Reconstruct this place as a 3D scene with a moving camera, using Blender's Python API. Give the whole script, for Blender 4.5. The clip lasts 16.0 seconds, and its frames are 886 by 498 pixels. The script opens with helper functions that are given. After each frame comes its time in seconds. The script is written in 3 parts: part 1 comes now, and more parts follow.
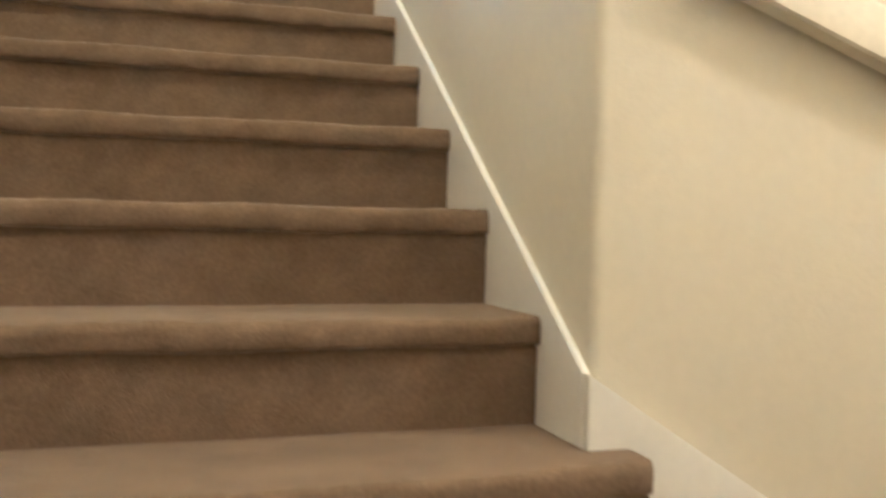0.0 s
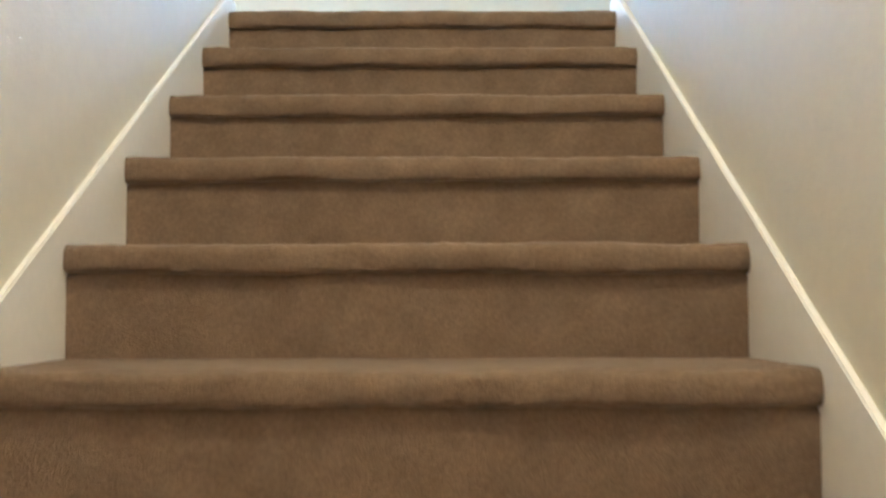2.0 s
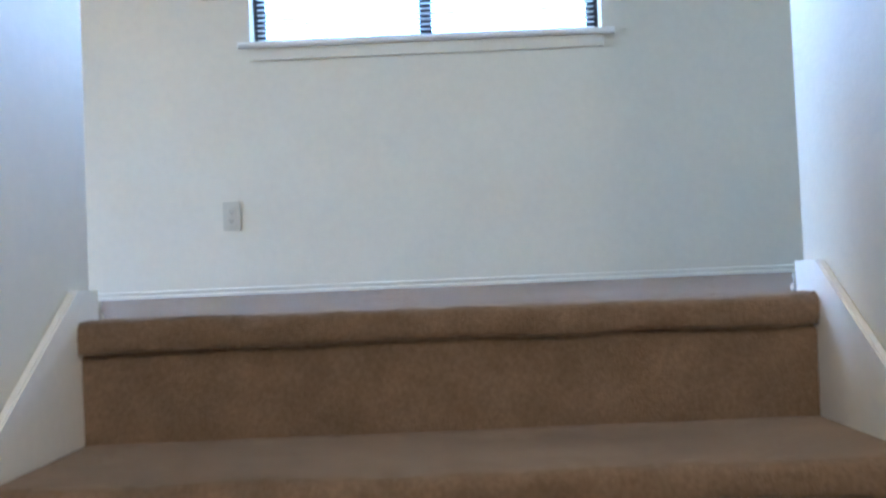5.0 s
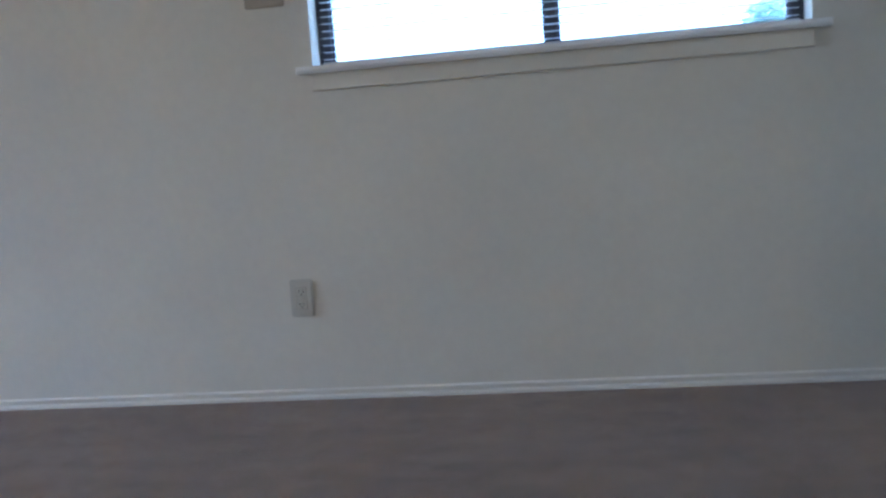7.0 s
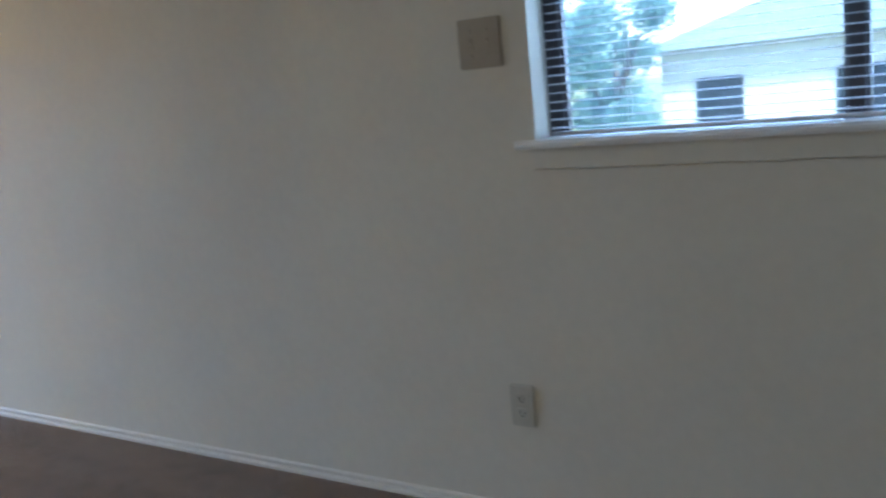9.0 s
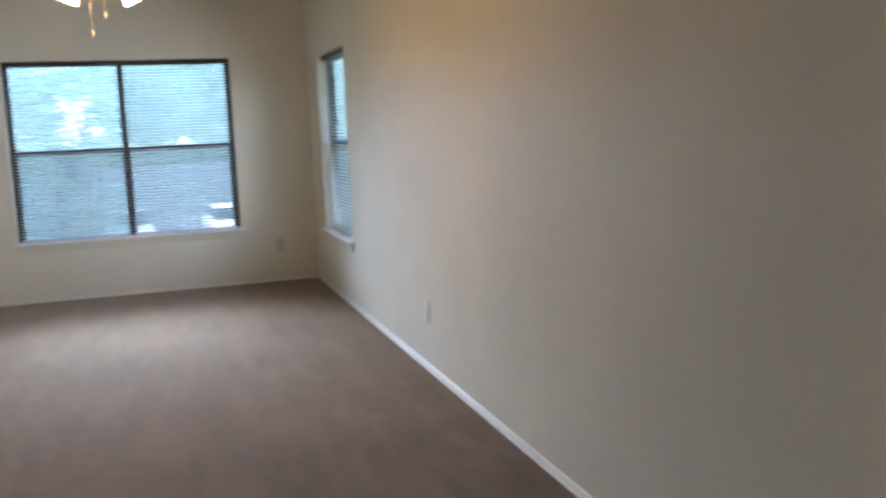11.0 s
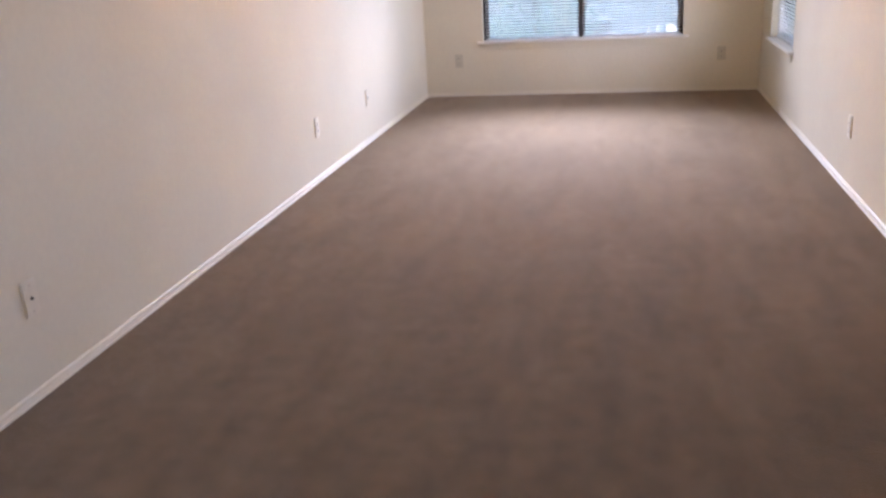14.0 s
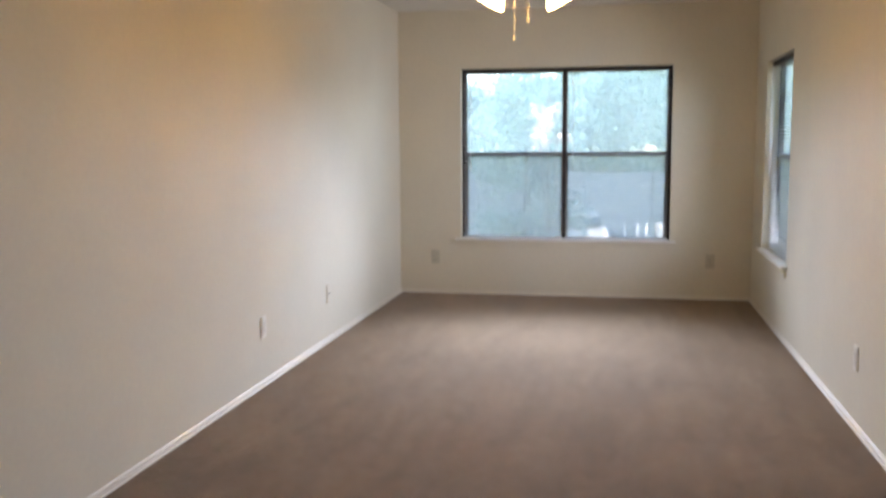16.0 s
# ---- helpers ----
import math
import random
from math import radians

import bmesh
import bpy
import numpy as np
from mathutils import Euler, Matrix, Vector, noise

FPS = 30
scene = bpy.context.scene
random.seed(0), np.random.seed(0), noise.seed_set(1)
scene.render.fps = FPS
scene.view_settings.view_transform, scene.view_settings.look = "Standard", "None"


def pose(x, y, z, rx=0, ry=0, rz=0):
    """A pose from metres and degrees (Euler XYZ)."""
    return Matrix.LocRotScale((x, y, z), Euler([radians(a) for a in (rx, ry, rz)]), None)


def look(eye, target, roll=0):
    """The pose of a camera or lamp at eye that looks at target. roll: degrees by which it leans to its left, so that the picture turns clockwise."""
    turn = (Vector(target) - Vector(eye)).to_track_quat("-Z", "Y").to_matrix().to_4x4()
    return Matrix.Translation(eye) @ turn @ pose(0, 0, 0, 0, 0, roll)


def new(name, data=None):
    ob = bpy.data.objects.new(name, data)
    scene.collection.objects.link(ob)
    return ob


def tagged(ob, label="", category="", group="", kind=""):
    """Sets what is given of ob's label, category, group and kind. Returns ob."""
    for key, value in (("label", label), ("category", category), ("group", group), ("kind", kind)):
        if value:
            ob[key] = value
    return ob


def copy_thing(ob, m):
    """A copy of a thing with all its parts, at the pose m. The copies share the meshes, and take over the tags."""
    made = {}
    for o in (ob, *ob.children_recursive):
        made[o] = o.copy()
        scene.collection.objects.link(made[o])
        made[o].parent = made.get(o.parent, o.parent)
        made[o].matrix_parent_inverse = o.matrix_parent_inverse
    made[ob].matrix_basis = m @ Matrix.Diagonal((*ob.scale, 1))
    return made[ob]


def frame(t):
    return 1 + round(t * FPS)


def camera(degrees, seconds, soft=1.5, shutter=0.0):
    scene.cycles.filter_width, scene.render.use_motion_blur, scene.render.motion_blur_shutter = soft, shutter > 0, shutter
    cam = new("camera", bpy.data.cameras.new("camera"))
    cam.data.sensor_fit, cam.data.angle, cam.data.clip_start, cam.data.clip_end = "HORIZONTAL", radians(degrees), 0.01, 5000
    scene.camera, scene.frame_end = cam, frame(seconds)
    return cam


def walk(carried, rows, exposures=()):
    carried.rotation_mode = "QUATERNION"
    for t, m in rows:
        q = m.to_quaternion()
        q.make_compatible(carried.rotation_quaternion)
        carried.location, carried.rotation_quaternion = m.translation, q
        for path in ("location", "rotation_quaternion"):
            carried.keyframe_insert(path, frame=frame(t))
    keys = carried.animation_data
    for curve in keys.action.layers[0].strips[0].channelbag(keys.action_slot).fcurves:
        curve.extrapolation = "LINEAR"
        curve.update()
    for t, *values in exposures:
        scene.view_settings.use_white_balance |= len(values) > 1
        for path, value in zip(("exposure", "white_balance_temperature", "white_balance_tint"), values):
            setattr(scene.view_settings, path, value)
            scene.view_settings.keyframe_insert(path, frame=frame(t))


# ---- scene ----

W, RUN, RISE = 1.155, 0.280, 0.195          # stair width, going and rise
YE, YC = 0.112, -2.403                      # ends of the stair's side walls
YA, YL, XF, XE = 2.165, -0.728, -7.181, 2.6  # north, south, west and east wall faces
ZC = 2.37                                   # ceiling
ZB = -2.73                                  # lower landing
T = 0.12                                    # wall thickness
SK = 0.016                                  # skirting board thickness

# camera -------------------------------------------------------------------
cam = camera(52.6, 16.0, soft=2.6, shutter=0.4)
PATH = [
    (0.0, 0.516, -3.704, -1.403, -17.15, -1.37, -1.11),
    (0.5, 0.500, -3.505, -1.267, -11.23, -0.62, -0.96),
    (1.0, 0.548, -3.178, -1.152, -6.25, 1.38, -0.87),
    (1.5, 0.596, -2.864, -1.032, -2.85, 3.36, -0.60),
    (2.0, 0.640, -2.621, -0.891, 0.05, 3.79, 0.13),
    (2.4, 0.637, -2.444, -0.747, 1.20, 3.03, 0.32),
    (3.0, 0.636, -2.211, -0.595, 2.46, 2.82, 1.11),
    (3.5, 0.613, -2.020, -0.417, 2.58, 1.54, 1.37),
    (4.0, 0.580, -1.835, -0.263, 1.70, 1.09, 1.44),
    (4.5, 0.564, -1.621, -0.110, 0.41, 1.43, 1.50),
    (5.0, 0.582, -1.392, 0.054, 0.34, 1.53, 2.41),
    (5.2, 0.580, -1.304, 0.102, 0.16, 1.50, 2.75),
    (7.5, 0.587, -0.223, 0.831, 12.42, -7.03, 4.35),
    (8.2, 0.675, 0.024, 0.953, 19.25, -7.91, 3.94),
    (10.3, 0.945, 0.572, 1.341, 58.95, -9.10, 5.39),
    (10.6, 0.834, 0.711, 1.305, 64.47, -8.12, 3.34),
    (11.0, 0.519, 0.862, 1.289, 72.06, -8.01, 2.36),
    (11.5, 0.089, 0.938, 1.221, 81.39, -7.65, 1.55),
    (12.0, 0.160, 0.904, 1.235, 88.61, -8.31, 0.67),
    (12.5, 0.219, 0.938, 1.216, 94.68, -9.48, 0.90),
    (13.0, 0.426, 1.024, 1.231, 99.31, -11.84, 1.47),
    (13.5, 0.777, 1.021, 1.247, 101.02, -14.82, 1.84),
    (14.0, 0.881, 1.064, 1.257, 101.12, -18.36, 3.04),
    (14.5, 1.012, 1.184, 1.287, 101.55, -19.93, 3.47),
    (15.0, 0.959, 1.128, 1.286, 100.93, -17.13, 3.03),
    (15.5, 0.633, 1.116, 1.269, 100.87, -12.27, 1.91),
    (16.0, 0.296, 1.117, 1.276, 101.11, -6.71, 0.38),
]
EXPOSURES = [(0, 5.72, 5000, 9), (0.5, 5.97, 5000, 9), (1.0, 5.92, 5000, 9), (1.5, 5.6, 5030, 10), (2.2, 5.67, 5120, 11.5), (3, 5.8, 5220, 14), (4.0, 5.6, 5280, 17),
             (4.5, 5.2, 5020, 18.5), (5.2, 4.68, 4700, 17), (7.4, 3.38, 4900, 21), (8.2, 3.03, 4950, 19.5), (10.3, 3.15, 5650, 17), (11.4, 2.7, 6000, 26),
             (12.0, 2.7, 6080, 27), (12.5, 2.77, 6100, 28.5), (13.5, 2.94, 6550, 36.5), (14.5, 3.55, 6850, 39), (15.5, 3.35, 6750, 29), (16, 2.87, 6800, 28)]
walk(cam, [(t, pose(x, y, z, 90 + p, r, a)) for t, x, y, z, a, p, r in PATH], EXPOSURES)

# light ----------------------------------------------------------------------
world = bpy.data.worlds.new("sky")
world.use_nodes = True
scene.world = world
sky = world.node_tree.nodes.new("ShaderNodeTexSky")
sky.sky_type, sky.sun_disc = "NISHITA", False
sky.sun_elevation, sky.sun_rotation = radians(40), radians(112)
world.node_tree.links.new(sky.outputs[0], world.node_tree.nodes["Background"].inputs[0])
world.node_tree.nodes["Background"].inputs[1].default_value = 0.15


def lamp(name, kind, place, energy, color, **more):
    data = bpy.data.lights.new(name, kind)
    data.energy, data.color = energy, color
    for key, value in more.items():
        if key == "size":
            data.size = value
        elif key == "size_y":
            data.shape, data.size_y = "RECTANGLE", value
        elif key == "radius":
            data.shadow_soft_size = value
        elif key == "spread":
            data.spread = value
        elif key == "angle":
            data.angle = value
    ob = new(name, data)
    ob.matrix_world = place
    return ob


SUN_WAY = Vector((math.sin(radians(112)) * math.cos(radians(40)), math.cos(radians(112)) * math.cos(radians(40)), math.sin(radians(40))))
lamp("sun", "SUN", look(SUN_WAY * 50, (0, 0, 0)), 5.0, (1.0, 0.95, 0.88), angle=radians(10))
SKYBLUE = (0.72, 0.86, 1.0)
WARM = (1.0, 0.79, 0.47)
# daylight entering at the three windows
lamp("window_light_north", "AREA", look((0.53, YA + 0.3, 1.46), (0.53, 0.0, 0.6)), 5.6, (0.62, 0.80, 1.0), size=1.4, size_y=0.85)
lamp("window_light_west", "AREA", look((XF + 0.34, 0.66, 1.5), (XF + 2.55, 0.66, 0.0)), 8.1, (0.60, 0.80, 1.0), size=1.6, size_y=0.8, spread=radians(78))
lamp("window_light_corner", "AREA", look((-6.2, YA - 0.02, 1.16), (-6.75, YL, 0.9)), 1.6, SKYBLUE, size=0.85, size_y=1.2, spread=radians(105))
# the lamp over the stairs, and the one over the lower flight round the corner
lamp("stair_light", "POINT", Matrix.Translation((1.1, -2.46, 1.3)), 2.2, WARM, radius=0.08)
lamp("lower_hall_light", "POINT", Matrix.Translation((2.5, -3.35, 0.45)), 2.2, (1.0, 0.77, 0.52), radius=0.15)


# materials ------------------------------------------------------------------
def material(name, color, rough=0.6, metal=0.0, spots=0.0, scale=3.0, grain=0.0, grain_scale=60.0, bump=0.0, bump_scale=200.0,
             distance=0.002, emit=None, strength=0.0, vary=0.0, transmission=0.0, spec=0.5, sheen=0.0, middle=0.0, streak=0.0):
    """A painted, woven or cast surface: large soft spots, fine grain and fine relief."""
    mat = bpy.data.materials.new(name)
    mat.use_nodes = True
    nodes, links = mat.node_tree.nodes, mat.node_tree.links
    bsdf = nodes["Principled BSDF"]
    bsdf.inputs["Roughness"].default_value = rough
    bsdf.inputs["Metallic"].default_value = metal
    bsdf.inputs["Specular IOR Level"].default_value = spec
    bsdf.inputs["Transmission Weight"].default_value = transmission
    bsdf.inputs["Sheen Weight"].default_value = sheen
    bsdf.inputs["Sheen Tint"].default_value = (0.92, 0.82, 0.72, 1)
    bsdf.inputs["Sheen Roughness"].default_value = 0.18
    coords = nodes.new("ShaderNodeTexCoord")
    last = None
    for amount, size in ((spots, scale), (middle, 13.0), (streak, 1.0), (grain, grain_scale)):
        if not amount:
            continue
        tex = nodes.new("ShaderNodeTexNoise")
        tex.inputs["Scale"].default_value = size
        tex.inputs["Detail"].default_value = 5
        if amount == streak and size == 1.0:
            long = nodes.new("ShaderNodeVectorMath")
            long.operation = "MULTIPLY"
            long.inputs[1].default_value = (1.6, 8.0, 3.0)
            links.new(coords.outputs["Object"], long.inputs[0])
            links.new(long.outputs[0], tex.inputs["Vector"])
        else:
            links.new(coords.outputs["Object"], tex.inputs["Vector"])
        mix = nodes.new("ShaderNodeMapRange")
        mix.inputs["From Min"].default_value, mix.inputs["From Max"].default_value = 0.3, 0.7
        mix.inputs["To Min"].default_value, mix.inputs["To Max"].default_value = 1 - amount, 1 + amount
        links.new(tex.outputs["Fac"], mix.inputs["Value"])
        if last is None:
            last = mix.outputs[0]
        else:
            both = nodes.new("ShaderNodeMath")
            both.operation = "MULTIPLY"
            links.new(last, both.inputs[0])
            links.new(mix.outputs[0], both.inputs[1])
            last = both.outputs[0]
    if vary:
        info = nodes.new("ShaderNodeObjectInfo")
        rng = nodes.new("ShaderNodeMapRange")
        rng.inputs["To Min"].default_value, rng.inputs["To Max"].default_value = 1 - vary, 1 + vary
        links.new(info.outputs["Random"], rng.inputs["Value"])
        if last is None:
            last = rng.outputs[0]
        else:
            both = nodes.new("ShaderNodeMath")
            both.operation = "MULTIPLY"
            links.new(last, both.inputs[0])
            links.new(rng.outputs[0], both.inputs[1])
            last = both.outputs[0]
    if last is None:
        bsdf.inputs["Base Color"].default_value = (*color, 1)
    else:
        tint = nodes.new("ShaderNodeVectorMath")
        tint.operation = "SCALE"
        tint.inputs[0].default_value = color
        links.new(last, tint.inputs["Scale"])
        links.new(tint.outputs[0], bsdf.inputs["Base Color"])
    if bump:
        tex = nodes.new("ShaderNodeTexNoise")
        tex.inputs["Scale"].default_value = bump_scale
        tex.inputs["Detail"].default_value = 3
        links.new(coords.outputs["Object"], tex.inputs["Vector"])
        relief = nodes.new("ShaderNodeBump")
        relief.inputs["Strength"].default_value = bump
        relief.inputs["Distance"].default_value = distance
        links.new(tex.outputs["Fac"], relief.inputs["Height"])
        links.new(relief.outputs[0], bsdf.inputs["Normal"])
    if emit:
        bsdf.inputs["Emission Color"].default_value = (*emit, 1)
        bsdf.inputs["Emission Strength"].default_value = strength
    return mat


PAINT = material("cream_wall_paint", (0.66, 0.61, 0.495), 0.62, spots=0.035, scale=1.7, grain=0.02, grain_scale=40, bump=0.22, bump_scale=110, distance=0.003)
CEIL = material("ceiling_paint", (0.70, 0.66, 0.58), 0.8, spots=0.03, scale=2, bump=0.5, bump_scale=90, distance=0.004)
CARPET = material("brown_carpet", (0.205, 0.142, 0.092), 0.95, spots=0.07, scale=2.6, middle=0.13, streak=0.15, grain=0.14, grain_scale=150, bump=0.75, bump_scale=330, distance=0.006, spec=0.1, sheen=0.4)
TRIM = material("white_trim_paint", (0.80, 0.78, 0.73), 0.4, spots=0.03, scale=4, grain=0.02, grain_scale=60, bump=0.1, bump_scale=60)
BRONZE = material("dark_bronze_aluminium", (0.045, 0.042, 0.045), 0.42, metal=0.6, grain=0.1, grain_scale=90)
SLAT = material("blind_slat_enamel", (0.64, 0.65, 0.66), 0.5, vary=0.05, spec=0.3)
CORD = material("blind_cord", (0.6, 0.6, 0.58), 0.8, grain=0.1, grain_scale=300)
ALMOND = material("almond_plastic", (0.52, 0.485, 0.39), 0.35, grain=0.03, grain_scale=50)
PLATE = material("painted_cover_plate", (0.67, 0.62, 0.51), 0.45, grain=0.03, grain_scale=50)
BASE = material("baseboard_paint", (0.71, 0.665, 0.57), 0.5, spots=0.04, scale=3, grain=0.03, grain_scale=60, bump=0.1, bump_scale=60)
IVORY = material("ivory_plastic", (0.78, 0.75, 0.67), 0.35, grain=0.03, grain_scale=50)
TAN = material("tan_plastic", (0.37, 0.315, 0.23), 0.4, grain=0.03, grain_scale=50)
RAIL = material("cream_rail_paint", (0.68, 0.63, 0.52), 0.5, spots=0.05, scale=6, grain=0.05, grain_scale=60)
SLOT = material("socket_slot", (0.02, 0.018, 0.016), 0.6)
SCREW = material("screw_metal", (0.55, 0.5, 0.42), 0.35, metal=0.9)
BRASS = material("polished_brass", (0.78, 0.55, 0.24), 0.25, metal=1.0, grain=0.05, grain_scale=80)
CHAIN = material("dull_brass_chain", (0.42, 0.41, 0.38), 0.6, metal=0.1, grain=0.08, grain_scale=80)
BLADE = material("fan_blade_wood", (0.42, 0.30, 0.18), 0.45, spots=0.15, scale=8, grain=0.12, grain_scale=60)
FROST = material("frosted_lamp_glass", (0.9, 0.86, 0.78), 0.5, emit=(1.0, 0.64, 0.22), strength=9.3)


# mesh helpers -----------------------------------------------------------------
def bm_box(bm, lo, hi, bevel=0.0, segments=2):
    made = bmesh.ops.create_cube(bm, size=1.0)["verts"]
    for v in made:
        for k in range(3):
            v.co[k] = (lo[k] + hi[k]) / 2 + v.co[k] * (hi[k] - lo[k])
    if bevel:
        edges = list({e for v in made for e in v.link_edges})
        bmesh.ops.bevel(bm, geom=edges, offset=bevel, segments=segments, affect="EDGES", profile=0.5)
    return bm


def box(lo, hi, bevel=0.0, segments=2):
    return bm_box(bmesh.new(), lo, hi, bevel, segments)


def lathe(profile, sides=24):
    """A turned body round z from (radius, height) pairs."""
    bm = bmesh.new()
    rings = []
    for r, z in profile:
        rings.append([bm.verts.new((r * math.cos(2 * math.pi * k / sides), r * math.sin(2 * math.pi * k / sides), z)) for k in range(sides)])
    for a, b in zip(rings, rings[1:]):
        for k in range(sides):
            bm.faces.new((a[k], a[(k + 1) % sides], b[(k + 1) % sides], b[k]))
    for ring in (rings[0], rings[-1]):
        if len({v.co.xy.to_tuple(4) for v in ring}) > 2:
            bm.faces.new(ring)
    bmesh.ops.remove_doubles(bm, verts=bm.verts, dist=1e-5)
    bmesh.ops.recalc_face_normals(bm, faces=bm.faces)
    return bm


def tube(points, radius, sides=10):
    """A bar of round section along a line of points."""
    bm = bmesh.new()
    rings = []
    pts = [Vector(q) for q in points]
    for i, q in enumerate(pts):
        way = (pts[min(i + 1, len(pts) - 1)] - pts[max(i - 1, 0)]).normalized()
        up = Vector((0, 0, 1)) if abs(way.z) < 0.9 else Vector((1, 0, 0))
        a = way.cross(up).normalized()
        b = way.cross(a)
        rings.append([bm.verts.new(q + radius * (math.cos(2 * math.pi * k / sides) * a + math.sin(2 * math.pi * k / sides) * b)) for k in range(sides)])
    for a, b in zip(rings, rings[1:]):
        for k in range(sides):
            bm.faces.new((a[k], a[(k + 1) % sides], b[(k + 1) % sides], b[k]))
    bm.faces.new(rings[0])
    bm.faces.new(rings[-1])
    bmesh.ops.recalc_face_normals(bm, faces=bm.faces)
    return bm


def prism(outline, lo, hi, axis="x"):
    """A flat outline of (u, v) pairs drawn out along an axis: x takes (y, z), y takes (x, z), z takes (x, y)."""
    bm = bmesh.new()
    put = {"x": lambda u, v, w: (w, u, v), "y": lambda u, v, w: (u, w, v), "z": lambda u, v, w: (u, v, w)}[axis]
    a = [bm.verts.new(put(u, v, lo)) for u, v in outline]
    b = [bm.verts.new(put(u, v, hi)) for u, v in outline]
    bm.faces.new(a)
    bm.faces.new(b)
    for k in range(len(a)):
        bm.faces.new((a[k], a[(k + 1) % len(a)], b[(k + 1) % len(a)], b[k]))
    bmesh.ops.recalc_face_normals(bm, faces=bm.faces)
    return bm


def mesh_of(bm, name, mat, smooth=None):
    data = bpy.data.meshes.new(name)
    bm.to_mesh(data)
    bm.free()
    data.materials.append(mat)
    if smooth is not None:
        data.polygons.foreach_set("use_smooth", [True] * len(data.polygons))
        data.set_sharp_from_angle(angle=radians(smooth))
    return data


def part(name, bm, mat, parent, label="", smooth=None):
    ob = new(name, mesh_of(bm, name, mat, smooth))
    ob.parent = parent
    if label:
        ob["label"] = label
    return ob


def thing(name, place, label, category, group="", kind=""):
    ob = new(name)
    ob.matrix_world = place
    return tagged(ob, label, category, group, kind)


def structure(name, bm, mat, label, category, smooth=None):
    return tagged(new(name, mesh_of(bm, name, mat, smooth)), label, category, kind="structure")


def wall_slab(u0, u1, z0, z1, near, far, holes, axis):
    """A wall along x ("x", its faces at y = near and far) or along y, with openings (u0, u1, z0, z1) through it."""
    bm = bmesh.new()
    us = sorted({u0, u1, *[h[0] for h in holes], *[h[1] for h in holes]})
    zs = sorted({z0, z1, *[h[2] for h in holes], *[h[3] for h in holes]})
    at = (lambda u, w, z: (u, w, z)) if axis == "x" else (lambda u, w, z: (w, u, z))
    memo = {}

    def vert(u, w, z):
        key = (round(u, 5), round(w, 5), round(z, 5))
        if key not in memo:
            memo[key] = bm.verts.new(at(u, w, z))
        return memo[key]

    def solid(i, j):
        if not (0 <= i < len(us) - 1 and 0 <= j < len(zs) - 1):
            return False
        u, z = (us[i] + us[i + 1]) / 2, (zs[j] + zs[j + 1]) / 2
        return not any(h[0] < u < h[1] and h[2] < z < h[3] for h in holes)

    for i in range(len(us) - 1):
        for j in range(len(zs) - 1):
            if not solid(i, j):
                continue
            a, b, c, d = us[i], us[i + 1], zs[j], zs[j + 1]
            for w in (near, far):
                bm.faces.new((vert(a, w, c), vert(b, w, c), vert(b, w, d), vert(a, w, d)))
            for di, dj, p, q in ((-1, 0, (a, c), (a, d)), (1, 0, (b, c), (b, d)), (0, -1, (a, c), (b, c)), (0, 1, (a, d), (b, d))):
                if not solid(i + di, j + dj):
                    bm.faces.new((vert(p[0], near, p[1]), vert(q[0], near, q[1]), vert(q[0], far, q[1]), vert(p[0], far, p[1])))
    bmesh.ops.recalc_face_normals(bm, faces=bm.faces)
    return bm


def round_corners(bm, places, radius=0.02):
    """Rounds the upright edges that stand at the given (x, y)."""
    edges = [e for e in bm.edges if abs(e.verts[0].co.z - e.verts[1].co.z) > 0.3
             and any((e.verts[0].co.xy - Vector(q)).length < 1e-3 for q in places)]
    bmesh.ops.bevel(bm, geom=edges, offset=radius, segments=5, affect="EDGES", profile=0.5)
    return bm


# structure --------------------------------------------------------------------
W1 = (-0.171, 1.236, 0.985, 1.88)      # landing window: x from, to, z from, to
W3 = (-6.69, -5.68, 0.468, 1.85)  # corner window
W2 = (-0.20, 1.525, 0.462, 1.890)   # west window: y from, to, z from, to
DEPTH = 0.16

structure("wall_north", wall_slab(XF - DEPTH, XE, ZB - 0.3, ZC, YA, YA + DEPTH, [W1, W3], "x"), PAINT, "cream painted textured wall with two windows", "wall")
structure("wall_west", wall_slab(YL, YA, ZB - 0.3, ZC, XF, XF - DEPTH, [W2], "y"), PAINT, "cream painted end wall with a wide window", "wall")
structure("wall_south", box((XF, YL - T, -0.3), (-SK - T, YL, ZC)), PAINT, "long plain cream painted wall", "wall")
xw0, xw1 = -SK - T, -SK
structure("wall_stair_west", round_corners(box((xw0, -4.1, ZB - 0.3), (xw1, YE, ZC)), [(xw0, YE), (xw1, YE)]), PAINT, "cream stair wall with a rounded corner", "wall", smooth=40)
xe0, xe1 = W + SK, W + SK + T
structure("wall_stair_east", round_corners(box((xe0, YC, ZB - 0.3), (xe1, YE, ZC)), [(xe0, YE), (xe0, YC)]), PAINT, "cream stair wall with rounded corners", "wall", smooth=40)
structure("wall_landing_south", box((xe1, YE - T, -0.3), (XE, YE, ZC)), PAINT, "plain cream landing wall", "wall")
structure("wall_east", box((XE, YE - T, -0.3), (XE + T, YA, ZC)), PAINT, "plain cream landing wall", "wall")
structure("wall_lower_north", box((xe1, YC, ZB - 0.3), (4.2, YC + T, ZC)), PAINT, "cream wall along the lower flight", "wall")
structure("wall_lower_south", box((xw0, -4.1 - T, ZB - 0.3), (4.2, -4.1, ZC)), PAINT, "plain cream stairwell wall", "wall")
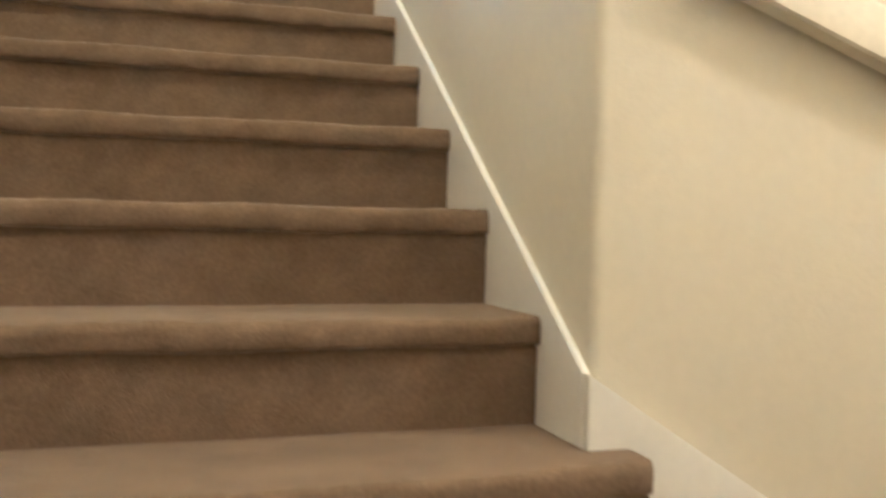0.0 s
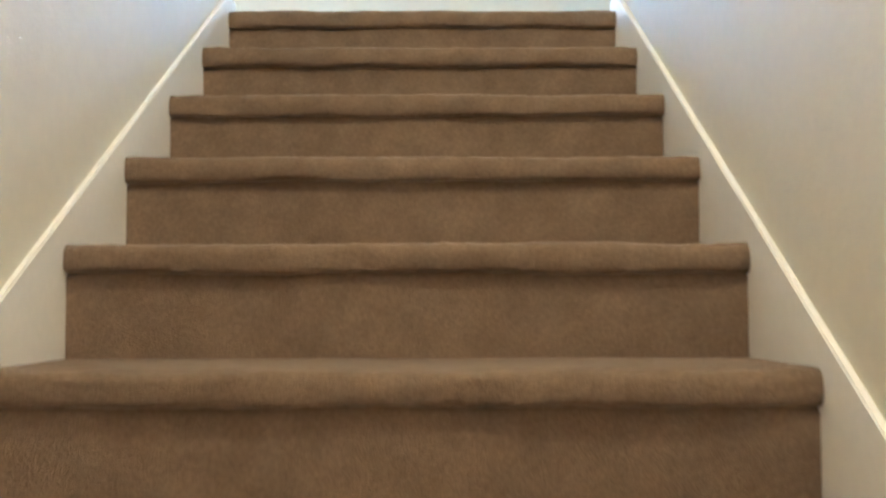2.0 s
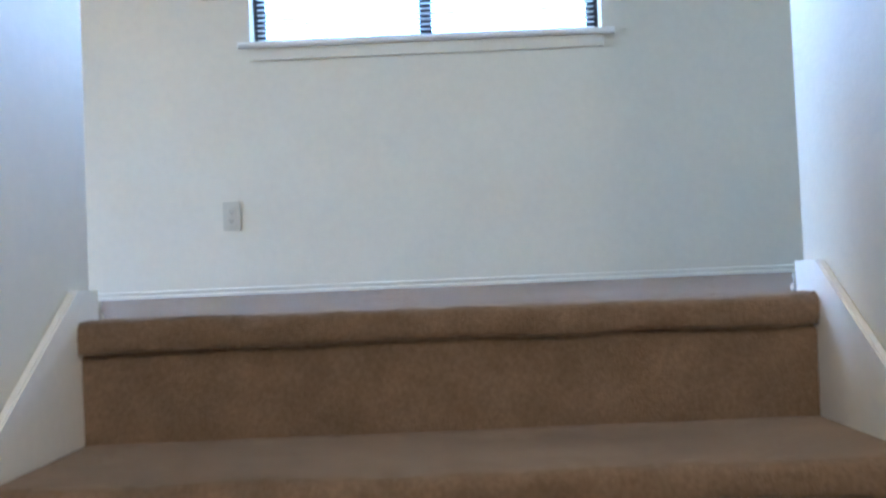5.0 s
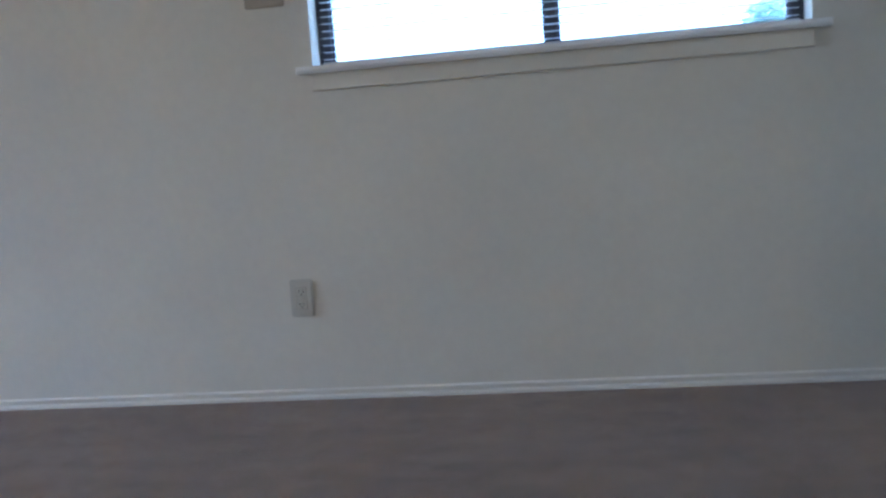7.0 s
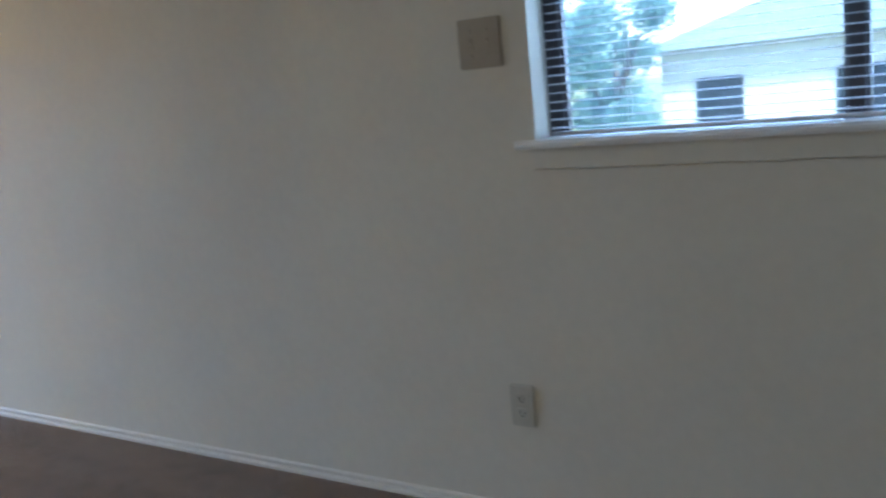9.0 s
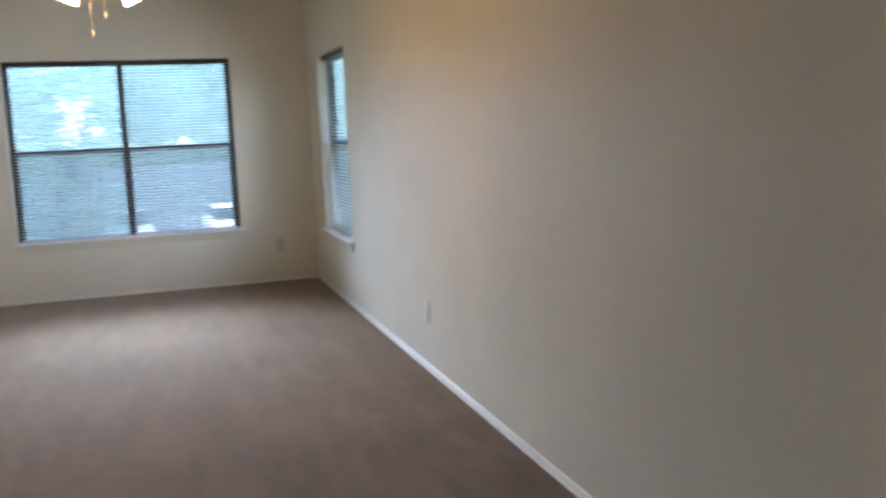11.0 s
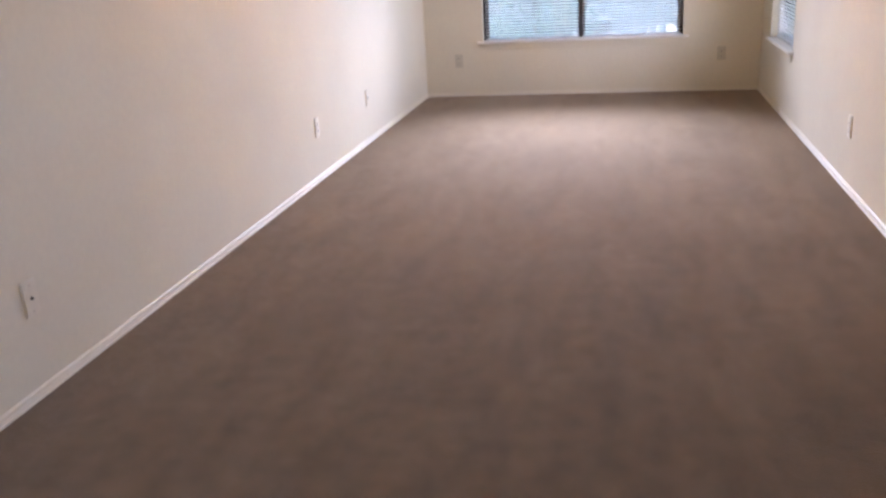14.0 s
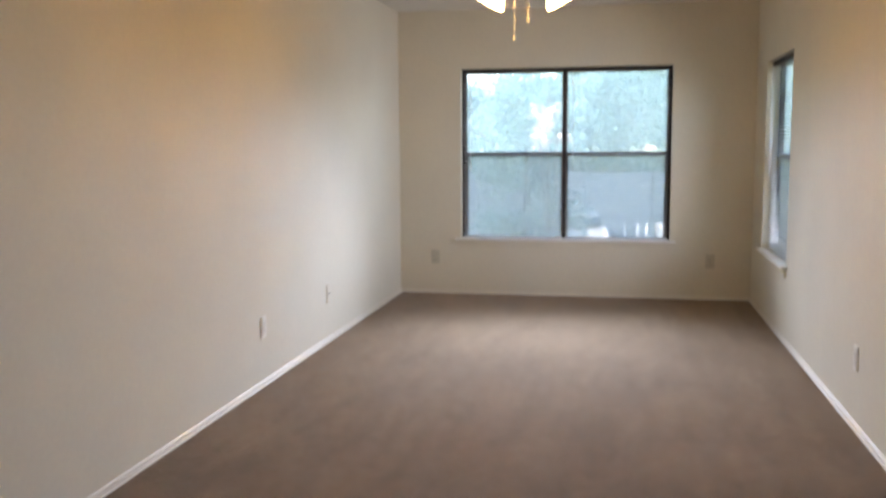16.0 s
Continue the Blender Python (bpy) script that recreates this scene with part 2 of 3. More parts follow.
structure("wall_lower_east", box((4.2, -4.1 - T, ZB - 0.3), (4.2 + T, YC + T, ZC)), PAINT, "plain cream stairwell wall", "wall")
structure("ceiling", box((XF - DEPTH, -4.1 - T, ZC), (4.2 + T, YA + DEPTH, ZC + 0.15)), CEIL, "plain flat painted ceiling", "ceiling")
structure("floor_lower", box((xw1, -4.1, ZB - 0.1), (4.2, YC, ZB)), CARPET, "brown carpeted lower floor", "floor")


def carpet_floor():
    bm = bmesh.new()
    bm_box(bm, (XF, YL, -0.2), (xw0, YA, 0.0))
    bm_box(bm, (xw0, YE, -0.2), (XE, YA, 0.0))
    return bm


structure("floor", carpet_floor(), CARPET, "brown cut-pile wall-to-wall carpet", "floor")


# staircase --------------------------------------------------------------------
def step_mesh(width, back, seed, rise=RISE):
    """One carpeted step: its front roll lies at y = 0, its tread at z = 0, its riser below."""
    r = 0.019
    low = -0.051
    outline = [(0.027, -rise - 0.03), (0.024, -0.1), (0.023, low - 0.008), (0.023, low - 0.001), (0.013, low), (0.008, low + 0.0015), (0.004, low + 0.004), (0.0005, low + 0.011), (0.0, -0.028)]
    outline += [(r - r * math.cos(a), -r + r * math.sin(a)) for a in [math.pi / 2 * k / 5 for k in range(0, 6)]]
    outline += [(0.06, 0.001), (back * 0.5, 0.0), (back, 0.0), (back, -rise - 0.03)]
    bm = bmesh.new()
    rows = []
    count = 110
    for i in range(count + 1):
        x = -0.006 + (width + 0.012) * i / count
        row = []
        for k, (y, z) in enumerate(outline):
            soft = 1.0 if 2 <= k <= 14 else 0.25
            dy = soft * (0.005 * noise.noise((x * 5.0, seed * 3.7, k * 0.12)) + 0.0034 * noise.noise((x * 46.0, seed * 7.3, k * 0.9)))
            dz = soft * (0.005 * noise.noise((x * 5.5, seed * 5.1 + 20, k * 0.12)) + 0.0024 * noise.noise((x * 50.0, seed * 1.9 + 9, k * 0.9)))
            end = max(0.0, 1 - min(i, count - i) / 4.0) ** 2 * (0.010 if 3 <= k <= 13 else 0.0)
            row.append(bm.verts.new((x, y + dy + end, z + dz)))
        rows.append(row)
    for a, b in zip(rows, rows[1:]):
        for k in range(len(outline) - 1):
            bm.faces.new((a[k], a[k + 1], b[k + 1], b[k]))
    bm.faces.new(rows[0])
    bm.faces.new(rows[-1])
    bmesh.ops.recalc_face_normals(bm, faces=bm.faces)
    return bm


stair = thing("staircase", pose(0, 0, 0), "carpeted brown staircase with rounded nosings between walls", "staircase", kind="structure")
for k in range(-1, 8):
    ob = part("step", step_mesh(W, YE + 0.0 if k == 7 else RUN + 0.04, k), CARPET, stair, smooth=50)
    ob.location = (0, (k - 7) * RUN, (k - 7) * RISE)
# the lowest straight step runs on past the wall's corner, and winders lead round it
low = part("step", step_mesh(1.236, RUN + 0.09, 31), CARPET, stair, "step that runs on past the corner", smooth=50)
low.matrix_basis = pose(-0.005, -9 * RUN - 0.035, -9 * RISE, 0, 0, 2.2)
PIVOT = Vector((1.27, YC - 0.04))


def winder(angle0, angle1, top):
    outline = [PIVOT.to_tuple()]
    for k in range(9):
        a = radians(180 + angle0 + (angle1 - angle0) * k / 8)
        far = min((PIVOT.x - 0.0) / max(1e-4, -math.cos(a)), (PIVOT.y + 4.1) / max(1e-4, -math.sin(a)))
        outline.append((PIVOT.x + far * math.cos(a), PIVOT.y + far * math.sin(a)))
    return prism(outline, top - RISE, top, "z")


for k, (a, b) in enumerate(((0, 27), (27, 45), (45, 63), (63, 90))):
    part("winder_step", winder(a, b, (-10 - k) * RISE - 0.002), CARPET, stair, "tapered carpeted corner step")


def skirting(outline, x0, x1, name, axis="x"):
    bm = prism(outline, x0, x1, axis)
    bmesh.ops.bevel(bm, geom=[e for e in bm.edges if e.calc_length() > 0.2], offset=0.0025, segments=2, affect="EDGES")
    return structure(name, bm, TRIM, "white painted sloping stair skirting board", "skirting")


up = 0.042   # the board's top above the line of nosings
z_at = lambda y: y * RISE / RUN + up
BH = 0.050
y_flat = (BH - up) * RUN / RISE
for x0, x1, y0 in ((-SK, -0.002, -3.6), (W + 0.002, W + SK, YC - 0.001)):
    skirting([(y0, z_at(y0)), (y_flat, BH), (YE - 0.012, BH), (YE - 0.012, -0.15), (y_flat, -0.3), (y0, z_at(y0) - 0.45)], x0, x1, "trim")
skirting([(xe0 - 0.012, z_at(YC)), (4.1, z_at(YC) - 0.65 * (4.1 - xe0)), (4.1, z_at(YC) - 0.65 * (4.1 - xe0) - 0.5), (xe0 - 0.012, z_at(YC) - 0.45)], YC - 0.018, YC - 0.0005, "trim", "y")


def handrail():
    """A deep rounded rail on two brackets along the lower flight."""
    a, slope, run = Vector((1.30, YC - 0.038, -0.929)), -0.34, 2.2
    ob = thing("handrail", Matrix.Translation(a), "cream painted deep stair handrail on wall brackets", "handrail")
    section = [(-0.024, -0.045), (-0.018, -0.050), (0.018, -0.050), (0.024, -0.045), (0.024, 0.034), (0.019, 0.046), (0.008, 0.052), (-0.008, 0.052), (-0.019, 0.046), (-0.024, 0.034)]
    bm = prism(section, 0, run, "x")
    for v in bm.verts:
        v.co.z += v.co.x * slope
    part("rail", bm, RAIL, ob, smooth=35)
    for f in (0.45, 0.85):
        q = Vector((run * f, 0, run * f * slope - 0.049))
        part("bracket", tube([q, q + Vector((0, 0.010, -0.03)), q + Vector((0, 0.0365, -0.034))], 0.008, 8), BRASS, ob, smooth=60)
    return ob


handrail()


# baseboards -------------------------------------------------------------------
def baseboard(a, b, side):
    """A moulded board along the wall from a to b; side: the way into the room."""
    a, b, side = Vector(a), Vector(b), Vector(side)
    profile = [(0.0, 0.0), (0.015, 0.0), (0.015, 0.008), (0.0125, 0.0105), (0.001, 0.0115), (0.001, 0.0205), (0.0075, 0.0215), (0.0075, 0.027), (0.003, 0.031), (0.0, 0.031)]
    bm = bmesh.new()
    rings = [[bm.verts.new((q.x + side.x * d, q.y + side.y * d, z)) for d, z in profile] for q in (a, b)]
    for k in range(len(profile) - 1):
        bm.faces.new((rings[0][k], rings[0][k + 1], rings[1][k + 1], rings[1][k]))
    bm.faces.new(rings[0])
    bm.faces.new(rings[1])
    bmesh.ops.recalc_face_normals(bm, faces=bm.faces)
    return structure("baseboard", bm, BASE, "narrow white moulded baseboard", "baseboard")


baseboard((XF, YA), (XE, YA), (0, -1))
baseboard((XF, YL), (XF, YA - 0.013), (1, 0))
baseboard((XF + 0.013, YL), (xw0 - 0.013, YL), (0, 1))
baseboard((xw0, YL), (xw0, YE), (-1, 0))
baseboard((xw0 - 0.012, YE), (xw1 + 0.012, YE), (0, 1))
baseboard((xe0 - 0.012, YE), (XE, YE), (0, 1))


# windows ----------------------------------------------------------------------
def glass_material(name, tint, rough, haze):
    """Thin clear sheet: mostly see-through, with a weak mirror."""
    mat = bpy.data.materials.new(name)
    mat.use_nodes = True
    nodes, links = mat.node_tree.nodes, mat.node_tree.links
    nodes.remove(nodes["Principled BSDF"])
    see, shine, mix = nodes.new("ShaderNodeBsdfTransparent"), nodes.new("ShaderNodeBsdfGlossy"), nodes.new("ShaderNodeMixShader")
    see.inputs[0].default_value = (*tint, 1)
    shine.inputs["Roughness"].default_value = rough
    facing = nodes.new("ShaderNodeFresnel")
    facing.inputs["IOR"].default_value = 1.14
    links.new(facing.outputs[0], mix.inputs[0])
    links.new(see.outputs[0], mix.inputs[1])
    links.new(shine.outputs[0], mix.inputs[2])
    # a translucent share puts the pale cyan glare of overbright daylight into the pane
    veil, film = nodes.new("ShaderNodeBsdfTranslucent"), nodes.new("ShaderNodeMixShader")
    veil.inputs[0].default_value = (0.76, 0.92, 0.87, 1)
    film.inputs[0].default_value = haze
    links.new(mix.outputs[0], film.inputs[1])
    links.new(veil.outputs[0], film.inputs[2])
    links.new(film.outputs[0], nodes["Material Output"].inputs[0])
    return mat


def screen_material():
    mat = bpy.data.materials.new("insect_screen_mesh")
    mat.use_nodes = True
    nodes, links = mat.node_tree.nodes, mat.node_tree.links
    see, mix = nodes.new("ShaderNodeBsdfTransparent"), nodes.new("ShaderNodeMixShader")
    wire = nodes["Principled BSDF"]
    wire.inputs["Base Color"].default_value = (0.10, 0.12, 0.17, 1)
    wire.inputs["Roughness"].default_value = 0.6
    mix.inputs[0].default_value = 0.3
    links.new(see.outputs[0], mix.inputs[1])
    links.new(wire.outputs[0], mix.inputs[2])
    links.new(mix.outputs[0], nodes["Material Output"].inputs[0])
    return mat


GLASS = glass_material("window_glass", (0.93, 0.99, 0.99), 0.02, 0.0)
# same glass with the daylight haze mixed in, which pales the view
HAZY_GLASS = glass_material("hazy_window_glass", (0.93, 0.99, 0.99), 0.02, 0.19)
SCREEN = screen_material()


def window(name, place, width, height, sashes, rail, label, glass):
    """A single-hung metal window in a plastered opening. Local x runs along the wall, y out of the room, z up from the sill."""
    ob = thing(name, place, label, "window", kind="structure")
    y0, y1 = 0.085, 0.135
    fw, MW = 0.040, 0.036 if rail < 0.5 else 0.046
    bm = bmesh.new()
    for lo, hi in (((0, y0, 0), (fw, y1, height)), ((width - fw, y0, 0), (width, y1, height)), ((fw, y0, 0), (width - fw, y1, 0.015)), ((fw, y0, height - fw), (width - fw, y1, height))):
        bm_box(bm, lo, hi, 0.003, 1)
    part("window_frame", bm, BRONZE, ob, "dark bronze metal frame")
    each = (width - fw * 2 - (sashes - 1) * MW) / sashes
    for s in range(sashes):
        x0 = fw + s * (each + MW)
        x1 = x0 + each
        if s:
            part("mullion", box((x0 - MW, y0 - 0.006, 0.0155), (x0, y1, height - fw), 0.003, 1), BRONZE, ob)
        part("meeting_rail", box((x0, y0 - 0.004, rail - 0.02), (x1, y1 - 0.006, rail + 0.02), 0.003, 1), BRONZE, ob)
        bm = bmesh.new()
        for lo, hi in (((x0, y0 + 0.008, 0.0155), (x0 + 0.007, y0 + 0.03, rail - 0.02)), ((x1 - 0.007, y0 + 0.008, 0.0155), (x1, y0 + 0.03, rail - 0.02)),
                       ((x0 + 0.007, y0 + 0.008, 0.0155), (x1 - 0.007, y0 + 0.03, 0.024))):
            bm_box(bm, lo, hi)
        part("sash", bm, BRONZE, ob)
        for z0, z1, yy in ((0.0155, rail - 0.02, y0 + 0.018), (rail + 0.02, height - fw, y0 + 0.034)):
            pane = part("pane", box((x0, yy, z0), (x1, yy + 0.004, z1)), glass, ob)
            pane.visible_shadow = False
        mesh = part("insect_screen", box((x0, y1 - 0.004, 0.0155), (x1, y1 - 0.003, rail)), SCREEN, ob, "grey fly screen over the lower sash")
        mesh.visible_shadow = False
    # inner sill board with horns, and the apron under it
    stool = [(-0.045, -0.036), (width + 0.045, -0.036), (width + 0.045, -0.0005), (width, -0.0005), (width, y0), (0, y0), (0, -0.0005), (-0.045, -0.0005)]
    bm = prism(stool, -0.004, 0.016, "z")
    bmesh.ops.bevel(bm, geom=[e for e in bm.edges if e.calc_length() > 0.02 and abs(e.verts[0].co.y + 0.036) < 1e-3 and abs(e.verts[1].co.y + 0.036) < 1e-3], offset=0.006, segments=3, affect="EDGES")
    part("window_sill", bm, TRIM, ob, "white painted sill board")
    part("apron", box((-0.004, -0.011, -0.056), (width + 0.004, -0.0005, -0.0045), 0.003, 2), PAINT, ob, "cream painted apron")
    return ob


def slat_mesh(width):
    bm = bmesh.new()
    rows = []
    for x in (0, width):
        top = [bm.verts.new((x, y, 0.0014 * (1 - (y / 0.0125) ** 2))) for y in (-0.0125, -0.006, 0, 0.006, 0.0125)]
        low = [bm.verts.new((x, y, 0.0014 * (1 - (y / 0.0125) ** 2) - 0.0005)) for y in (0.0125, 0.006, 0, -0.006, -0.0125)]
        rows.append(top + low)
    n = len(rows[0])
    for k in range(n):
        bm.faces.new((rows[0][k], rows[0][(k + 1) % n], rows[1][(k + 1) % n], rows[1][k]))
    bm.faces.new(rows[0])
    bm.faces.new(rows[1])
    bmesh.ops.recalc_face_normals(bm, faces=bm.faces)
    return bm


def blind(place, width, height, label, pitch=0.0205, tilt=6):
    """A mini blind, let down with open slats: head rail, slats, bottom rail, cords and a wand."""
    ob = thing("window_blind", place, label, "blind", group="window blinds")
    part("head_rail", box((0, -0.016, height - 0.026), (width, 0.016, height - 0.001), 0.002, 1), BRONZE, ob, "dark metal head rail")
    data = mesh_of(slat_mesh(width - 0.006), "slat", SLAT)
    z = 0.022
    random.seed(int(width * 1000))
    while z < height - 0.036:
        s = new("slat", data)
        s.parent = ob
        s.matrix_basis = pose(0.003, 0, z, tilt + random.uniform(-1.5, 1.5), random.uniform(-0.05, 0.05), 0)
        z += pitch
    part("bottom_rail", box((0.002, -0.012, 0.004), (width - 0.002, 0.012, 0.013), 0.003, 2), SLAT, ob)
    for f in (0.15, 0.85):
        for y in (-0.0135, 0.0135):
            part("cord", tube([(width * f, y, 0.03), (width * f, y, height - 0.02)], 0.0008, 5), CORD, ob)
    part("wand", tube([(0.06, -0.022, height - 0.03), (0.062, -0.024, height - 0.6 * height)], 0.0035, 6), SLAT, ob)
    return ob


north = lambda x, z: pose(x, YA, z)
west = lambda y, z: pose(XF, y, z, 0, 0, 90)
window("window_1", north(W1[0], W1[2]), W1[1] - W1[0], W1[3] - W1[2], 2, 0.45, "dark bronze double window with white sill", GLASS)
window("window_2", west(W2[0], W2[2]), W2[1] - W2[0], W2[3] - W2[2], 2, 0.72, "wide dark bronze double window with white sill", HAZY_GLASS)
window("window_3", north(W3[0], W3[2]), W3[1] - W3[0], W3[3] - W3[2], 1, 0.70, "dark bronze single window with white sill", HAZY_GLASS)
for w, at, count in ((W1, north, 1), (W2, west, 2), (W3, north, 1)):
    span = (w[1] - w[0] - 0.02 * (count + 1)) / count
    for s in range(count):
        place = at(w[0] + 0.02 + s * (span + 0.02), w[2] + 0.016) @ Matrix.Translation((0, 0.048, 0))
        blind(place, span, w[3] - w[2] - 0.02, "mini blind with open slats, hung in a window", 0.021 if w is W1 else 0.025, 2 if w is W1 else 15)


# sockets and switches -----------------------------------------------------------
def plate(width, height):
    bm = box((-width / 2, -0.006, -height / 2), (width / 2, 0.0, height / 2))
    bmesh.ops.bevel(bm, geom=[e for e in bm.edges if min(v.co.y for v in e.verts) < -0.005], offset=0.004, segments=2, affect="EDGES")
    return bm


def screw_head():
    bm = lathe([(0.0, 0.0), (0.0035, 0.0), (0.003, 0.0015), (0.0, 0.0018)], 10)
    bmesh.ops.rotate(bm, verts=bm.verts, matrix=Matrix.Rotation(radians(90), 3, "X"))
    return bm


def outlet(place, mat, label, group="wall outlets"):
    ob = thing("wall_outlet", place, label, "outlet", group=group)
    part("cover_plate", plate(0.072, 0.116), mat, ob)
    for z in (0.0195, -0.0195):
        face = part("socket_face", box((-0.017, -0.0075, z - 0.014), (0.017, -0.0058, z + 0.014), 0.0015, 1), mat, ob)
        for x, h in ((-0.0065, 0.009), (0.0065, 0.007)):
            part("slot", box((x - 0.0012, -0.0079, z - h / 2 + 0.002), (x + 0.0012, -0.0074, z + h / 2 + 0.002)), SLOT, face)
        part("slot", box((-0.0025, -0.0079, z - 0.010), (0.0025, -0.0074, z - 0.006)), SLOT, face)
    part("screw", screw_head(), SCREW, ob).location = (0, -0.006, 0)
    return ob


def cable_plate(place):
    ob = thing("cable_outlet", place, "cream wall plate with a small cable socket", "outlet")
    part("cover_plate", plate(0.072, 0.116), PLATE, ob)
    bm = lathe([(0.0, 0.0), (0.0055, 0.0), (0.0055, 0.002), (0.0042, 0.0025), (0.0042, 0.006), (0.0, 0.006)], 12)
    bmesh.ops.rotate(bm, verts=bm.verts, matrix=Matrix.Rotation(radians(90), 3, "X"))
    part("socket", bm, SLOT, ob, "dark threaded socket").location = (0, -0.006, 0)
    for z in (0.042, -0.042):
        part("screw", screw_head(), SCREW, ob).location = (0, -0.006, z)
    return ob


def switch_plate(place):
    ob = thing("light_switch", place, "tan double switch plate beside the window", "switch")
    part("cover_plate", plate(0.122, 0.122), TAN, ob)
    for x in (-0.023, 0.023):
        part("toggle_surround", box((x - 0.006, -0.0075, -0.013), (x + 0.006, -0.0058, 0.013), 0.001, 1), TAN, ob)
        part("toggle", prism([(-0.007, -0.004), (-0.0105, 0.006), (-0.009, 0.008), (-0.007, 0.004)], x - 0.0035, x + 0.0035, "x"), TAN, ob)
        for z in (0.030, -0.030):
            part("screw", screw_head(), TAN, ob).location = (x, -0.006, z)
    return ob


south = lambda x, z: pose(x, YL, z, 0, 0, 180)
OZ = 0.314
TAN_OUTLET, IVORY_OUTLET = "almond plastic double power outlet on the wall", "ivory plastic double power outlet on the long wall"
outlet(north(-0.268, OZ), ALMOND, TAN_OUTLET)
outlet(north(-3.89, OZ), IVORY, IVORY_OUTLET)
outlet(west(1.845, OZ), ALMOND, TAN_OUTLET)
outlet(west(-0.423, OZ), ALMOND, TAN_OUTLET)
outlet(south(-4.106, OZ), IVORY, IVORY_OUTLET)
cable_plate(south(-5.195, OZ))
cable_plate(south(-1.383, OZ))
switch_plate(north(-0.302, 1.245))


# ceiling fan ----------------------------------------------------------------------
def ceiling_fan(place):
    """Local z = 0 at the ceiling."""
    ob = thing("ceiling_fan", place, "brass ceiling fan with two lit frosted glass shades", "ceiling fan")
    part("hanger", box((-0.03, -0.03, -0.012), (0.03, 0.03, 0.004)), BRASS, ob)
    part("canopy", lathe([(0.0, 0.0), (0.07, 0.0), (0.068, -0.02), (0.03, -0.05), (0.0, -0.05)], 28), BRASS, ob, smooth=40)
    part("downrod", tube([(0, 0, -0.04), (0, 0, -0.25)], 0.012, 12), BRASS, ob, smooth=60)
    part("motor", lathe([(0.0, -0.04), (0.04, -0.05), (0.11, -0.07), (0.125, -0.10), (0.125, -0.15), (0.10, -0.18), (0.05, -0.19), (0.0, -0.19)], 32), BRASS, ob, smooth=40)
    for k in range(5):
        a = 72 * k + 20
        arm = part("blade_iron", box((0.10, -0.02, -0.172), (0.22, 0.02, -0.166), 0.002, 1), BRASS, ob)
        arm.matrix_basis = pose(0, 0, 0, 0, 0, a)
        outline = [(0.19, -0.05), (0.56, -0.068), (0.60, -0.055), (0.62, -0.02), (0.62, 0.02), (0.60, 0.055), (0.56, 0.068), (0.19, 0.05)]
        blade = part("blade", prism(outline, -0.004, 0.004, "z"), BLADE, ob)
        blade.matrix_basis = pose(0, 0, -0.16, 0, 0, a) @ pose(0, 0, 0, 10)
    part("light_kit", lathe([(0.0, -0.19), (0.05, -0.19), (0.06, -0.21), (0.06, -0.25), (0.035, -0.28), (0.012, -0.30), (0.012, -0.315), (0.0, -0.32)], 24), BRASS, ob, smooth=40)
    for k in range(2):
        a = 96 + 180 * k
        m = pose(0, 0, -0.235, 0, 0, a)
        arm = part("lamp_arm", tube([(0.05, 0, 0), (0.075, 0, 0.012), (0.105, 0, 0.0)], 0.008, 8), BRASS, ob, smooth=60)
        arm.matrix_basis = m
        shade = part("shade", lathe([(0.014, 0.0), (0.026, -0.005), (0.034, -0.03), (0.046, -0.065), (0.062, -0.10), (0.066, -0.115), (0.063, -0.115), (0.043, -0.065), (0.031, -0.03), (0.0, -0.02)], 24), FROST, ob, "lit frosted glass bell shade", smooth=60)
        shade.matrix_basis = m @ Matrix.Translation((0.10, 0, 0.005)) @ pose(0, 0, 0, 0, -28, 0)
    for x, y, length in ((0.02, -0.045, 0.20), (0.0, 0.012, 0.12)):
        chain = part("pull_chain", tube([(x, y, -0.27), (x, y, -0.33 - length + 0.06)], 0.0012, 6), CHAIN, ob)
        part("knob", lathe([(0.0, 0.026), (0.0025, 0.024), (0.005, 0.006), (0.006, 0.0), (0.0, -0.001)], 12), CHAIN, chain, smooth=50).location = (x, y, -0.33 - length + 0.04)
    for piece in ob.children:
        if piece.name.split(".")[0] in ("canopy", "hanger", "downrod"):
            continue
        piece.matrix_basis = Matrix.Translation((0, 0, -0.17)) @ piece.matrix_basis
    return ob


FAN = (-3.62, 0.71)
ceiling_fan(pose(*FAN, ZC))


# out of doors -----------------------------------------------------------------------
GZ = -3.2
GRASS = material("dry_lawn", (0.13, 0.16, 0.07), 0.9, spots=0.25, scale=0.15, grain=0.3, grain_scale=3.0, bump=0.5, bump_scale=8, distance=0.03)
ASPHALT = material("parking_asphalt", (0.050, 0.074, 0.084), 0.85, spots=0.15, scale=0.2, grain=0.1, grain_scale=6.0)
BARK = material("tree_bark", (0.075, 0.07, 0.066), 0.9, spots=0.2, scale=3, bump=0.8, bump_scale=14, distance=0.03)
LEAF = material("tree_leaves", (0.11, 0.165, 0.155), 0.7, vary=0.2, spots=0.25, scale=0.8, spec=0.1)
